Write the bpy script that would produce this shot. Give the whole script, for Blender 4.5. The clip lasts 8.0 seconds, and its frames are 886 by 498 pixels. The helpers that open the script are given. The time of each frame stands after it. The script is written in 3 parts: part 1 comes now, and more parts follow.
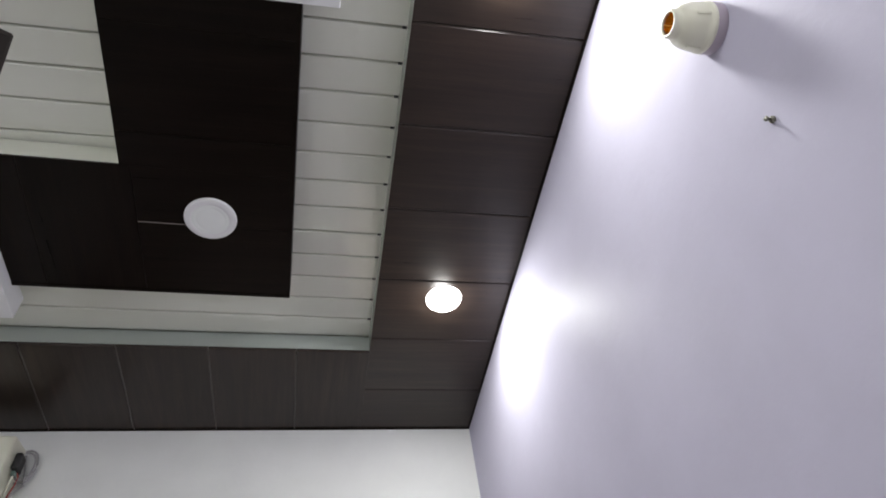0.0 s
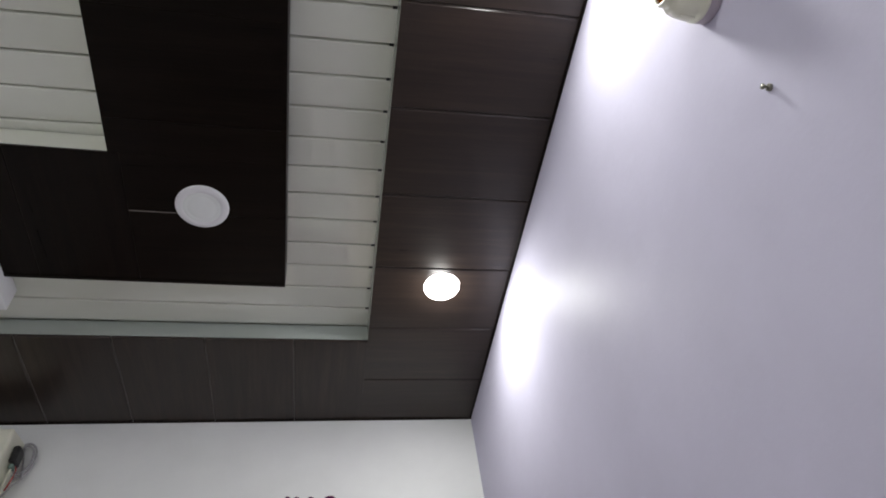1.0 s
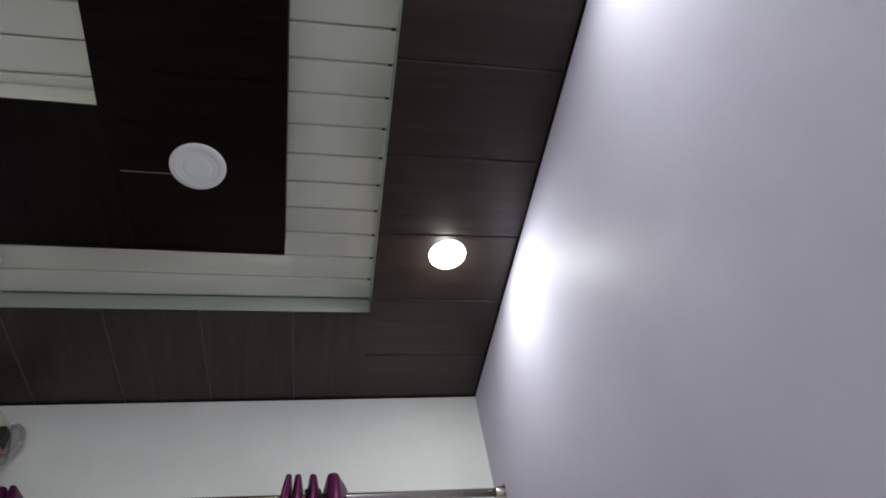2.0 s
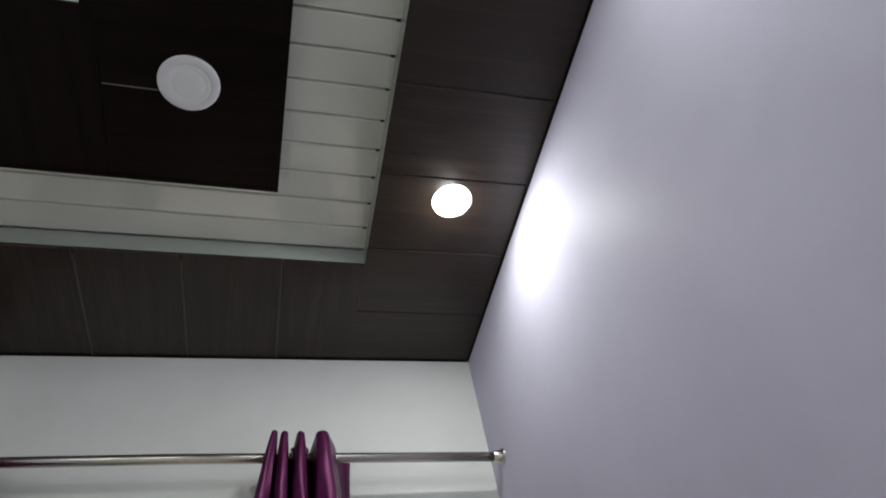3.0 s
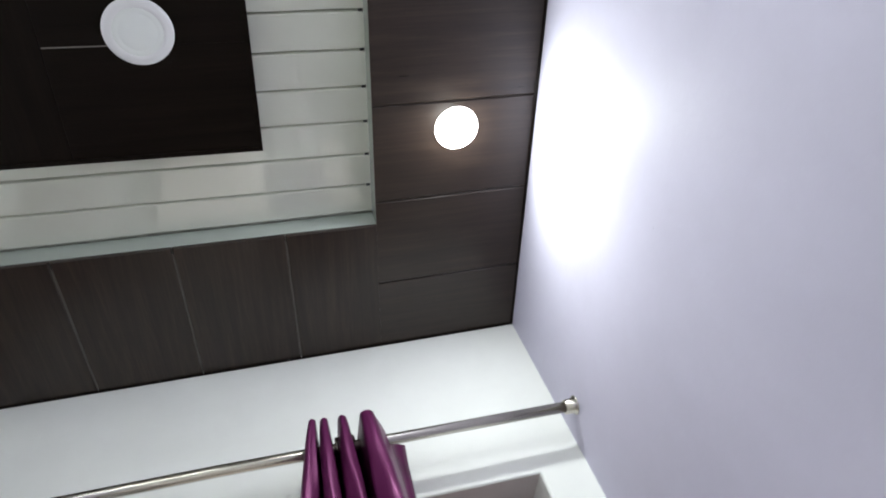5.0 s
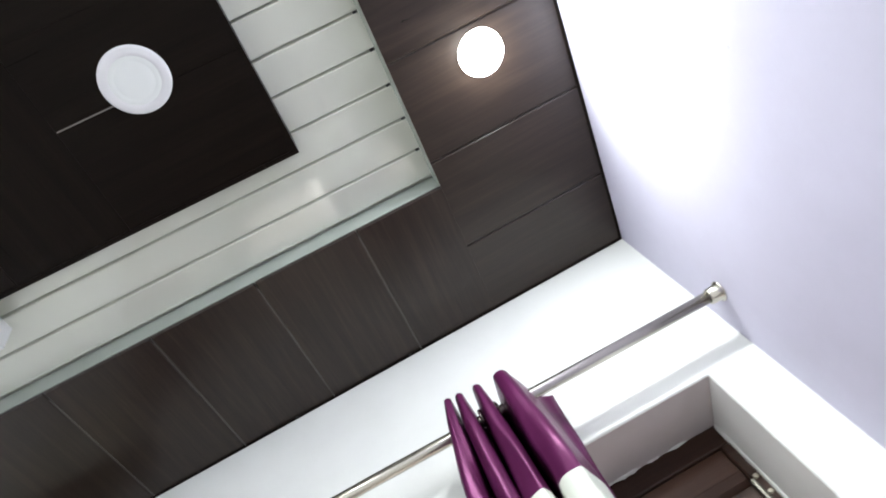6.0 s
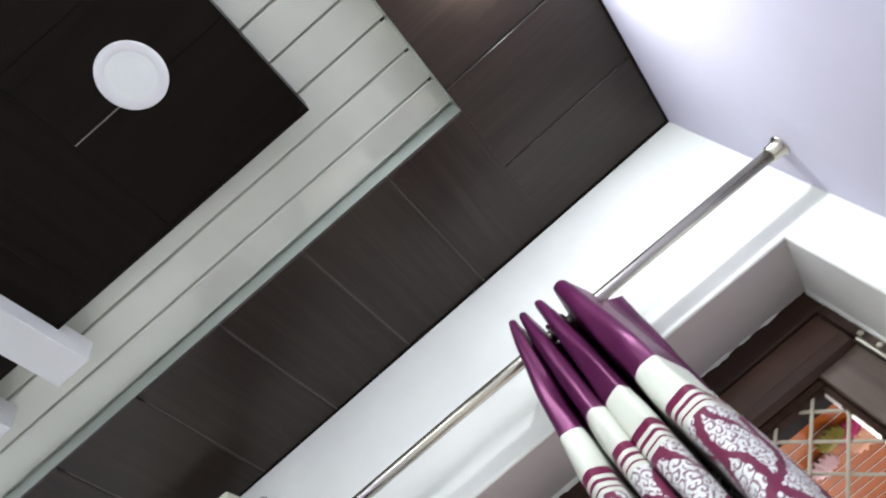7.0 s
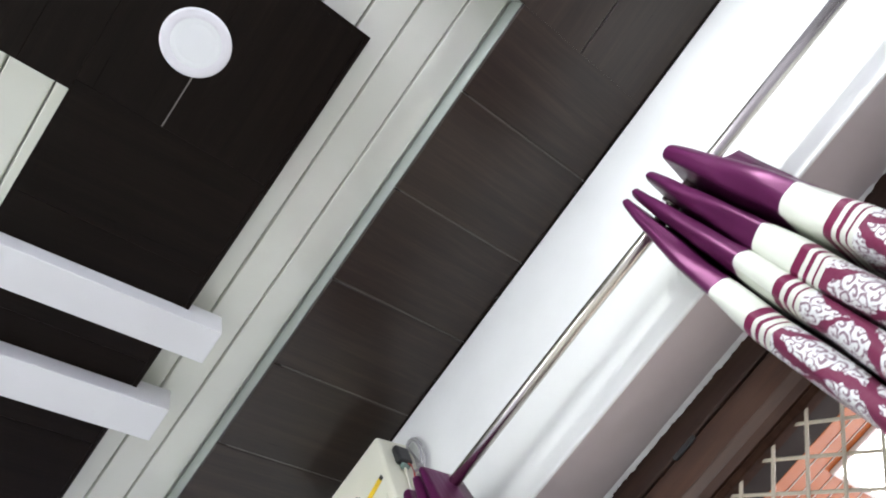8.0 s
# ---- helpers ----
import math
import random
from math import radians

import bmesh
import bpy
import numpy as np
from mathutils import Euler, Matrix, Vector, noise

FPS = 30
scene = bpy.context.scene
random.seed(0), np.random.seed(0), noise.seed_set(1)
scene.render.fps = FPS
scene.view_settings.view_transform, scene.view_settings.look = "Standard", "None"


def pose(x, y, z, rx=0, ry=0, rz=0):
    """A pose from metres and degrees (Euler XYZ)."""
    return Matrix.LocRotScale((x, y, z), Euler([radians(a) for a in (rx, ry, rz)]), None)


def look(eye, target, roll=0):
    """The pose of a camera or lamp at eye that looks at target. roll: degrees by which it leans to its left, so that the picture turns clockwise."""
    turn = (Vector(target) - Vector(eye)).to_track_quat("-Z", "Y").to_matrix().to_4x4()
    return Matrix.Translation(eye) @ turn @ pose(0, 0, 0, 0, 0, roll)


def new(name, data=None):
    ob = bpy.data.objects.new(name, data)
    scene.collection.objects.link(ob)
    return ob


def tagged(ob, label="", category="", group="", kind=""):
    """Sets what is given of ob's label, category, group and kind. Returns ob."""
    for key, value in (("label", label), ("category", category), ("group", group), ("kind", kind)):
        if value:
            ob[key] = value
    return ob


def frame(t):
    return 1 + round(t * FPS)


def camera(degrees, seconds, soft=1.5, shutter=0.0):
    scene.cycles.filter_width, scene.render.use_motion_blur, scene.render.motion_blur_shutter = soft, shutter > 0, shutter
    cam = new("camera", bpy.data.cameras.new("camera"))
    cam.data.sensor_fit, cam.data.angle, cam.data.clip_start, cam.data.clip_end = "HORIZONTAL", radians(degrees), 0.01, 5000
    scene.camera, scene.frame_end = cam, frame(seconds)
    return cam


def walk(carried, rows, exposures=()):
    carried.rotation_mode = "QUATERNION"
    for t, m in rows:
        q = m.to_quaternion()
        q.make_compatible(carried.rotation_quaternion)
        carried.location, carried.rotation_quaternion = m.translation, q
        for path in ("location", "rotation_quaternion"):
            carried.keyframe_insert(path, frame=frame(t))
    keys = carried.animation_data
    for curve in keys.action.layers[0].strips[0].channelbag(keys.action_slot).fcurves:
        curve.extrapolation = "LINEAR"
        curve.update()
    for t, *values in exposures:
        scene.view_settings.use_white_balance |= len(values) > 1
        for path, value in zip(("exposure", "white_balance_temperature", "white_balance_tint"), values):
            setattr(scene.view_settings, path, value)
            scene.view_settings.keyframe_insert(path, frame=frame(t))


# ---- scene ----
cam = camera(68.2, 8.0, soft=1.8, shutter=0.3)
PATH = [
    (0, (-0.55, -1.896, 1.326), (-0.173, -0.648, 2.843), -10.2),
    (0.5, (-0.527, -1.882, 1.332), (-0.166, -0.624, 2.844), -10.1),
    (1, (-0.514, -1.867, 1.333), (-0.161, -0.601, 2.841), -9.9),
    (1.2, (-0.519, -1.856, 1.334), (-0.167, -0.566, 2.821), -10.2),
    (2.3, (-0.569, -1.688, 1.331), (-0.13, -0.439, 2.83), -13.0),
    (2.5, (-0.591, -1.643, 1.343), (-0.103, -0.402, 2.833), -14.1),
    (3, (-0.611, -1.561, 1.337), (-0.122, -0.317, 2.824), -13.0),
    (3.5, (-0.588, -1.503, 1.337), (-0.147, -0.241, 2.825), -12.1),
    (4, (-0.565, -1.432, 1.324), (-0.127, -0.211, 2.847), -13.6),
    (4.2, (-0.573, -1.398, 1.322), (-0.123, -0.22, 2.874), -15.5),
    (5.3, (-0.603, -1.185, 1.337), (-0.185, -0.061, 2.937), -29.7),
    (5.5, (-0.606, -1.157, 1.343), (-0.253, -0.049, 2.97), -31.7),
    (6, (-0.562, -1.089, 1.356), (-0.402, 0.006, 3.022), -35.4),
    (6.5, (-0.522, -1.034, 1.348), (-0.514, 0.051, 3.028), -35.5),
    (7, (-0.526, -0.99, 1.341), (-0.643, 0.083, 3.025), -36.2),
    (7.5, (-0.585, -0.947, 1.33), (-0.889, 0.049, 3.038), -33.6),
    (8, (-0.634, -0.934, 1.337), (-0.999, 0.017, 3.059), -36.2),
]
EXPOSURES = [(0, -0.04, 6750, 14), (1.2, -0.30, 6750, 14), (2.4, -0.56, 6700, 10), (3.2, -0.48, 6700, 10), (4.2, -0.02, 6600, 6), (5.3, 0.60, 6500, 9), (6.0, 0.98, 6500, 9), (7.0, 0.88, 6450, 9),
             (8.0, 1.13, 6500, 10)]
walk(cam, [(t, look(eye, target, roll)) for t, eye, target, roll in PATH], EXPOSURES)

# ---------------------------------------------------------------- sizes
H = 2.65            # underside of the ceiling border
HC = 2.712          # underside of the cream tray
HR = 2.642          # underside of the dark ring
ROOM_X, ROOM_Y = -2.90, -3.17
TX, TY = -0.381, -0.389          # tray edge
TX2, TY2 = ROOM_X - TX, ROOM_Y - TY
RX, RY = -0.618, -0.616          # ring, outer edge
RX2, RY2 = ROOM_X - RX, ROOM_Y - RY
IX, IY = -1.003, -1.005          # ring, inner edge
IX2, IY2 = ROOM_X - IX, ROOM_Y - IY
RING_TURN = Matrix.Translation((RX, RY, 0)) @ Matrix.Rotation(radians(1.2), 4, "Z") @ Matrix.Translation((-RX, -RY, 0))   # the ring hangs a little askew
DX0, DX1, DZ = -1.235, -0.115, 2.160   # door opening in the white wall

# ---------------------------------------------------------------- world and light
world = bpy.data.worlds.new("world")
scene.world = world
world.use_nodes = True
wn = world.node_tree.nodes
sky = wn.new("ShaderNodeTexSky")
sky.sky_type = "NISHITA"
sky.sun_disc = False
sky.sun_elevation, sky.sun_rotation = radians(20), radians(40)
wn["Background"].inputs["Strength"].default_value = 0.05
world.node_tree.links.new(sky.outputs["Color"], wn["Background"].inputs["Color"])

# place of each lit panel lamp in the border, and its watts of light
# the last four are unseen, added to fill the room with light
LIT_AND_FILL = [(-0.190, -0.624, 4.7), (-0.190, -1.535, 4.9), (-0.188, -2.45, 4.0), (-1.45, ROOM_Y + 0.19, 13.0), (-2.35, ROOM_Y + 0.19, 13.0), (ROOM_X + 0.188, -2.45, 6.0)]


def lamp_light(x, y, z, watts, size, colour=(0.94, 1.0, 0.99)):
    data = bpy.data.lights.new("panel_glow", "AREA")
    data.shape, data.size, data.energy, data.color = "DISK", size, watts, colour
    ob = new("panel_glow", data)
    ob.matrix_world = pose(x, y, z)
    return ob


for lx, ly, watts in LIT_AND_FILL:
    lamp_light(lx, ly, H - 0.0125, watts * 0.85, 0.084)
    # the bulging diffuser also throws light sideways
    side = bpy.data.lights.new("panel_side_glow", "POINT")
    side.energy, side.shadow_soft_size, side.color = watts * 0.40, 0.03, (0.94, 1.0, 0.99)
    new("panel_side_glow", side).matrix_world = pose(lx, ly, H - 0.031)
passage = bpy.data.lights.new("passage_glow", "AREA")
passage.size, passage.energy, passage.color = 0.34, 46.0, (1.0, 0.95, 0.92)
new("passage_glow", passage).matrix_world = pose(-0.72, 1.86, 2.625)


# ---------------------------------------------------------------- materials
def material(name, colour, rough=0.5, metal=0.0):
    m = bpy.data.materials.new(name)
    m.use_nodes = True
    b = m.node_tree.nodes["Principled BSDF"]
    b.inputs["Base Color"].default_value = (*colour, 1)
    b.inputs["Roughness"].default_value = rough
    b.inputs["Metallic"].default_value = metal
    return m, m.node_tree.nodes, m.node_tree.links, b


def node(nodes, kind, **sets):
    n = nodes.new(kind)
    for k, v in sets.items():
        n.inputs[k.replace("_", " ")].default_value = v
    return n


def math_node(nodes, links, op, a, b=None, c=None):
    n = nodes.new("ShaderNodeMath")
    n.operation = op
    for i, v in enumerate((a, b, c)):
        if v is None:
            continue
        if isinstance(v, (int, float)):
            n.inputs[i].default_value = v
        else:
            links.new(v, n.inputs[i])
    return n.outputs[0]


def mix_colour(nodes, links, fac, a, b):
    n = nodes.new("ShaderNodeMix")
    n.data_type = "RGBA"
    for i, v in ((0, fac), (6, a), (7, b)):
        if isinstance(v, tuple):
            n.inputs[i].default_value = (*v, 1)
        elif isinstance(v, (int, float)):
            n.inputs[i].default_value = v
        else:
            links.new(v, n.inputs[i])
    return n.outputs[2]


def ramp(nodes, links, fac, stops):
    n = nodes.new("ShaderNodeValToRGB")
    e = n.color_ramp.elements
    while len(e) < len(stops):
        e.new(0.5)
    for el, (p, c) in zip(e, stops):
        el.position = p
        el.color = (*c, 1) if isinstance(c, tuple) else (c, c, c, 1)
    links.new(fac, n.inputs[0])
    return n.outputs[0]


def coords(nodes, links, scale=(1, 1, 1), kind="Object"):
    tc = nodes.new("ShaderNodeTexCoord")
    mp = nodes.new("ShaderNodeMapping")
    mp.inputs["Scale"].default_value = scale
    links.new(tc.outputs[kind], mp.inputs["Vector"])
    return mp.outputs["Vector"]


def noise_tex(nodes, links, vec, scale, detail=4.0, rough=0.55, distortion=0.0):
    n = node(nodes, "ShaderNodeTexNoise", Scale=scale, Detail=detail, Roughness=rough, Distortion=distortion)
    links.new(vec, n.inputs["Vector"])
    return n.outputs["Fac"]


def bump(nodes, links, bsdf, height, strength, distance):
    n = node(nodes, "ShaderNodeBump", Strength=strength, Distance=distance)
    links.new(height, n.inputs["Height"])
    links.new(n.outputs["Normal"], bsdf.inputs["Normal"])


def plaster(name, colour, blotch=0.06):
    m, n, l, b = material(name, colour, 0.55)
    v = coords(n, l)
    big = noise_tex(n, l, v, 2.2, 5)
    fine = noise_tex(n, l, v, 60, 4)
    dark = tuple(c * (1 - 2 * blotch) for c in colour)
    col = mix_colour(n, l, ramp(n, l, big, [(0.35, 0.0), (0.7, 1.0)]), dark, colour)
    col = mix_colour(n, l, math_node(n, l, "MULTIPLY", fine, 0.12), col, tuple(min(1, c * 1.08) for c in colour))
    pits = node(n, "ShaderNodeTexVoronoi", Scale=3.2, Randomness=1.0)
    l.new(v, pits.inputs["Vector"])
    spot = ramp(n, l, pits.outputs["Distance"], [(0.004, 1.0), (0.012, 0.0)])
    col = mix_colour(n, l, math_node(n, l, "MULTIPLY", spot, 0.25), col, tuple(c * 0.45 for c in colour))
    smear = noise_tex(n, l, coords(n, l, (1.2, 1.2, 5.0)), 3.0, 6, 0.7)
    col = mix_colour(n, l, ramp(n, l, smear, [(0.60, 0.0), (0.78, 0.22)]), col, tuple(c * 0.86 for c in colour))
    l.new(col, b.inputs["Base Color"])
    l.new(math_node(n, l, "MULTIPLY_ADD", big, 0.25, 0.38), b.inputs["Roughness"])
    trowel = noise_tex(n, l, v, 14, 6, 0.6)
    bump(n, l, b, math_node(n, l, "ADD", trowel, math_node(n, l, "MULTIPLY", fine, 0.25)), 0.22, 0.004)
    return m


def wenge(name, along, deep=1.0):
    """Dark wood-print PVC, the grain along x or y, each plank a little different."""
    m, n, l, b = material(name, (0.03, 0.02, 0.016), 0.3)
    sc = (2.2, 46, 46) if along == "x" else (46, 2.2, 46)
    v = coords(n, l, sc)
    geo = n.new("ShaderNodeNewGeometry")
    shift = n.new("ShaderNodeVectorMath")
    shift.operation = "ADD"
    comb = n.new("ShaderNodeCombineXYZ")
    big = math_node(n, l, "MULTIPLY", geo.outputs["Random Per Island"], 37.0)
    for i in range(3):
        l.new(big, comb.inputs[i])
    l.new(v, shift.inputs[0])
    l.new(comb.outputs[0], shift.inputs[1])
    grain = noise_tex(n, l, shift.outputs[0], 1.0, 7, 0.62, 0.4)
    fibre = noise_tex(n, l, shift.outputs[0], 5.0, 3, 0.6)
    g = math_node(n, l, "ADD", math_node(n, l, "MULTIPLY", grain, 0.7), math_node(n, l, "MULTIPLY", fibre, 0.3))
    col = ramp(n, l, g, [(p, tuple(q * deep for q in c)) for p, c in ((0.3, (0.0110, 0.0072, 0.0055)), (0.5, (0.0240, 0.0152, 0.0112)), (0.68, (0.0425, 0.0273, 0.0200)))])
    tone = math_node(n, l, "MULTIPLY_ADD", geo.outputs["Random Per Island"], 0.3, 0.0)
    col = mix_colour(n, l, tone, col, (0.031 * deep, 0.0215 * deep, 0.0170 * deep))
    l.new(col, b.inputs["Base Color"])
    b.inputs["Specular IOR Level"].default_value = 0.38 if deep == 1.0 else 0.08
    l.new(math_node(n, l, "MULTIPLY_ADD", g, 0.22, 0.2), b.inputs["Roughness"])
    bump(n, l, b, g, 0.12, 0.0012)
    return m


def plastic(name, colour, rough=0.25, wobble=0.15, scale=9.0):
    m, n, l, b = material(name, colour, rough)
    v = coords(n, l)
    big = noise_tex(n, l, v, scale, 3)
    fine = noise_tex(n, l, v, scale * 14, 3)
    col = mix_colour(n, l, ramp(n, l, big, [(0.3, 0.0), (0.75, 1.0)]), tuple(c * 0.93 for c in colour), colour)
    l.new(col, b.inputs["Base Color"])
    l.new(math_node(n, l, "MULTIPLY_ADD", fine, 0.12, rough - 0.06), b.inputs["Roughness"])
    bump(n, l, b, math_node(n, l, "ADD", big, math_node(n, l, "MULTIPLY", fine, 0.1)), wobble, 0.002)
    return m


def wood_paint(name, dark, light, along):
    m, n, l, b = material(name, dark, 0.4)
    sc = {"x": (3, 40, 40), "z": (40, 40, 3)}[along]
    g = noise_tex(n, l, coords(n, l, sc), 1.0, 6, 0.6, 0.3)
    worn = noise_tex(n, l, coords(n, l), 7.0, 5, 0.65)
    col = ramp(n, l, g, [(0.3, dark), (0.7, light)])
    col = mix_colour(n, l, ramp(n, l, worn, [(0.62, 0.0), (0.8, 0.25)]), col, (0.12, 0.075, 0.052))
    l.new(col, b.inputs["Base Color"])
    l.new(math_node(n, l, "MULTIPLY_ADD", worn, 0.3, 0.26), b.inputs["Roughness"])
    b.inputs["Specular IOR Level"].default_value = 0.32
    bump(n, l, b, math_node(n, l, "ADD", g, worn), 0.2, 0.002)
    return m


def brushed(name, colour, rough):
    m, n, l, b = material(name, colour, rough, 1.0)
    g = noise_tex(n, l, coords(n, l, (4, 300, 300)), 1.0, 3)
    l.new(math_node(n, l, "MULTIPLY_ADD", g, 0.18, rough - 0.09), b.inputs["Roughness"])
    return m


def glow(name, colour, strength):
    m, n, l, b = material(name, (0.9, 0.9, 0.9), 0.4)
    b.inputs["Emission Color"].default_value = (*colour, 1)
    b.inputs["Emission Strength"].default_value = strength
    return m


M_WHITE = plaster("white_wall_paint", (0.84, 0.85, 0.83))
M_LILAC = plaster("lilac_wall_paint", (0.60, 0.58, 0.70))
for m in (M_WHITE, M_LILAC):
    m.node_tree.nodes["Principled BSDF"].inputs["Specular IOR Level"].default_value = 0.04
M_REVEAL = plaster("mauve_plaster", (0.64, 0.58, 0.595), 0.1)
M_WX, M_WY = wenge("wenge_pvc_crosswise", "x"), wenge("wenge_pvc_lengthwise", "y")
# ring and wall bead: the border's print with its colours scaled to 0.29
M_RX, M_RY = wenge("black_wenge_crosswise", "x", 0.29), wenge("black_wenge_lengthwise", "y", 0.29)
M_CREAM = plastic("cream_gloss_pvc", (0.72, 0.735, 0.645), 0.062, 0.015, 3.0)
M_CREAM.node_tree.nodes["Principled BSDF"].inputs["Specular IOR Level"].default_value = 1.0
M_CREAM.node_tree.nodes["Principled BSDF"].inputs["IOR"].default_value = 1.65
M_FASCIA = plastic("grey_green_edge_pvc", (0.47, 0.52, 0.47), 0.16, 0.04, 3.0)
M_JOINT = plastic("pale_open_joint", (0.21, 0.19, 0.17), 0.35, 0.05)
M_JOINT_SHEEN = plastic("joint_sheen_grey", (0.085, 0.075, 0.066), 0.35, 0.05)
M_BAR = plastic("white_bar_laminate", (0.79, 0.80, 0.80), 0.3, 0.05, 5.0)
M_LAMP = plastic("lamp_white_plastic", (0.84, 0.84, 0.85), 0.35, 0.03)
M_LAMPIN = plastic("lamp_diffuser_off", (0.88, 0.91, 0.89), 0.5, 0.03)
M_ON = glow("lamp_diffuser_on", (1.0, 0.98, 0.97), 14.0)
M_STEEL = brushed("brushed_steel", (0.55, 0.52, 0.47), 0.24)
M_BOX = plastic("ivory_plastic", (0.74, 0.73, 0.60), 0.38, 0.06)
M_BLACK = plastic("black_plastic", (0.02, 0.02, 0.022), 0.4, 0.1)
M_LINTEL = plastic("black_board", (0.012, 0.011, 0.011), 0.65, 0.1)
M_LINTEL.node_tree.nodes["Principled BSDF"].inputs["Specular IOR Level"].default_value = 0.15
M_CABLE = plastic("grey_cable", (0.42, 0.41, 0.42), 0.45, 0.05)
M_REDWIRE = plastic("red_wire", (0.45, 0.06, 0.05), 0.45, 0.05)
M_GREEN = plastic("grey_green_plastic", (0.16, 0.24, 0.21), 0.4, 0.05)
M_YELLOW = plastic("yellow_sticker", (0.85, 0.58, 0.03), 0.4, 0.03)
M_DOORX = wood_paint("door_wood_rail", (0.030, 0.012, 0.0075), (0.075, 0.034, 0.021), "x")
M_DOORZ = wood_paint("door_wood_stile", (0.034, 0.018, 0.012), (0.080, 0.046, 0.033), "z")
M_FRAMEX = wood_paint("door_frame_wood", (0.019, 0.0075, 0.005), (0.050, 0.024, 0.0155), "x")
M_BEAD = wood_paint("matt_bead_wood", (0.019, 0.0075, 0.005), (0.045, 0.022, 0.014), "z")
M_BEAD.node_tree.nodes["Principled BSDF"].inputs["Specular IOR Level"].default_value = 0.04
M_WIRE = plastic("wire_paint", (0.50, 0.45, 0.36), 0.5, 0.1, 40)
M_BRASS = brushed("brass", (0.72, 0.45, 0.14), 0.25)
M_NAIL = brushed("nail_steel", (0.22, 0.21, 0.18), 0.4)
M_FAN = plastic("fan_brown_enamel", (0.016, 0.010, 0.008), 0.4, 0.03)
M_FLOOR = plastic("floor_tile", (0.76, 0.75, 0.71), 0.2, 0.04)
M_ORANGE = plastic("orange_pvc", (0.40, 0.105, 0.012), 0.3, 0.05)
M_CONCRETE = plaster("grey_concrete", (0.30, 0.29, 0.28), 0.15)


def curtain_cloth():
    """Plum satin header, ivory band, stripes and a white damask, by height and length along the cloth."""
    m, n, l, b = material("plum_damask_cloth", (0.13, 0.015, 0.085), 0.36)
    uv = n.new("ShaderNodeTexCoord").outputs["UV"]
    sep = n.new("ShaderNodeSeparateXYZ")
    l.new(uv, sep.inputs[0])
    u, v = sep.outputs[0], sep.outputs[1]          # metres along the cloth, metres below the hem

    def between(a, c):
        return math_node(n, l, "MULTIPLY", math_node(n, l, "GREATER_THAN", v, a), math_node(n, l, "LESS_THAN", v, c))

    def add(*bits):
        out = bits[0]
        for x in bits[1:]:
            out = math_node(n, l, "MAXIMUM", out, x)
        return out

    weave = node(n, "ShaderNodeTexWave", Scale=420.0, Distortion=1.0)
    l.new(uv, weave.inputs["Vector"])
    # scrolls: fine spirals about scattered centres, in diamonds parted by winding bands of plain ground
    warp = n.new("ShaderNodeTexNoise")
    warp.inputs["Scale"].default_value = 55.0
    l.new(uv, warp.inputs["Vector"])
    wv = n.new("ShaderNodeVectorMath")
    wv.operation = "MULTIPLY_ADD"
    wv.inputs[1].default_value = (0.013, 0.013, 0)
    l.new(warp.outputs["Color"], wv.inputs[0])
    l.new(uv, wv.inputs[2])
    vor = node(n, "ShaderNodeTexVoronoi", Scale=66.0, Randomness=0.9)
    vor.voronoi_dimensions = "2D"
    l.new(wv.outputs[0], vor.inputs["Vector"])
    rel = n.new("ShaderNodeVectorMath")
    rel.operation = "SUBTRACT"
    l.new(wv.outputs[0], rel.inputs[0])
    l.new(vor.outputs["Position"], rel.inputs[1])
    rs = n.new("ShaderNodeSeparateXYZ")
    l.new(rel.outputs[0], rs.inputs[0])
    ang = math_node(n, l, "ARCTAN2", rs.outputs[1], rs.outputs[0])
    dist = vor.outputs["Distance"]
    spiral = math_node(n, l, "SINE", math_node(n, l, "ADD", math_node(n, l, "MULTIPLY", dist, 11.0), ang))
    white = math_node(n, l, "GREATER_THAN", spiral, -0.40)
    sway = math_node(n, l, "MULTIPLY", math_node(n, l, "SINE", math_node(n, l, "MULTIPLY", v, 46.0)), 0.55)
    scallop = math_node(n, l, "MULTIPLY", math_node(n, l, "SUBTRACT", 0.45, dist), 0.34)

    def winding(slope, start):
        run = math_node(n, l, "ADD", math_node(n, l, "MULTIPLY", u, 34.0), math_node(n, l, "MULTIPLY_ADD", v, slope, start))
        return math_node(n, l, "ABSOLUTE", math_node(n, l, "SINE", math_node(n, l, "ADD", run, sway)))

    near = math_node(n, l, "MINIMUM", winding(23.0, 0.4), math_node(n, l, "ADD", winding(-23.0, 1.1), 0.09))
    field = math_node(n, l, "GREATER_THAN", math_node(n, l, "ADD", near, scallop), 0.33)
    scroll = math_node(n, l, "MULTIPLY", white, field)
    silver = math_node(n, l, "MULTIPLY", field, math_node(n, l, "SUBTRACT", 1.0, white))

    S0 = 0.384
    damask = add(between(S0 + 0.044, 0.60), between(0.73, 3.0))
    ivory = add(between(0.305, S0 + 0.044), between(0.60, 0.73))
    lines = add(between(S0, S0 + 0.013), between(S0 + 0.020, S0 + 0.026), between(S0 + 0.034, S0 + 0.037), between(0.607, 0.610), between(0.617, 0.623), between(0.630, 0.643))
    plum, wine, ivo, wht, slv = (0.090, 0.011, 0.060), (0.15, 0.014, 0.055), (0.62, 0.64, 0.57), (0.72, 0.73, 0.73), (0.26, 0.20, 0.235)
    col = mix_colour(n, l, ivory, plum, ivo)
    col = mix_colour(n, l, lines, col, wine)
    pat = mix_colour(n, l, scroll, wine, wht)
    pat = mix_colour(n, l, math_node(n, l, "MULTIPLY", silver, 0.75), pat, slv)
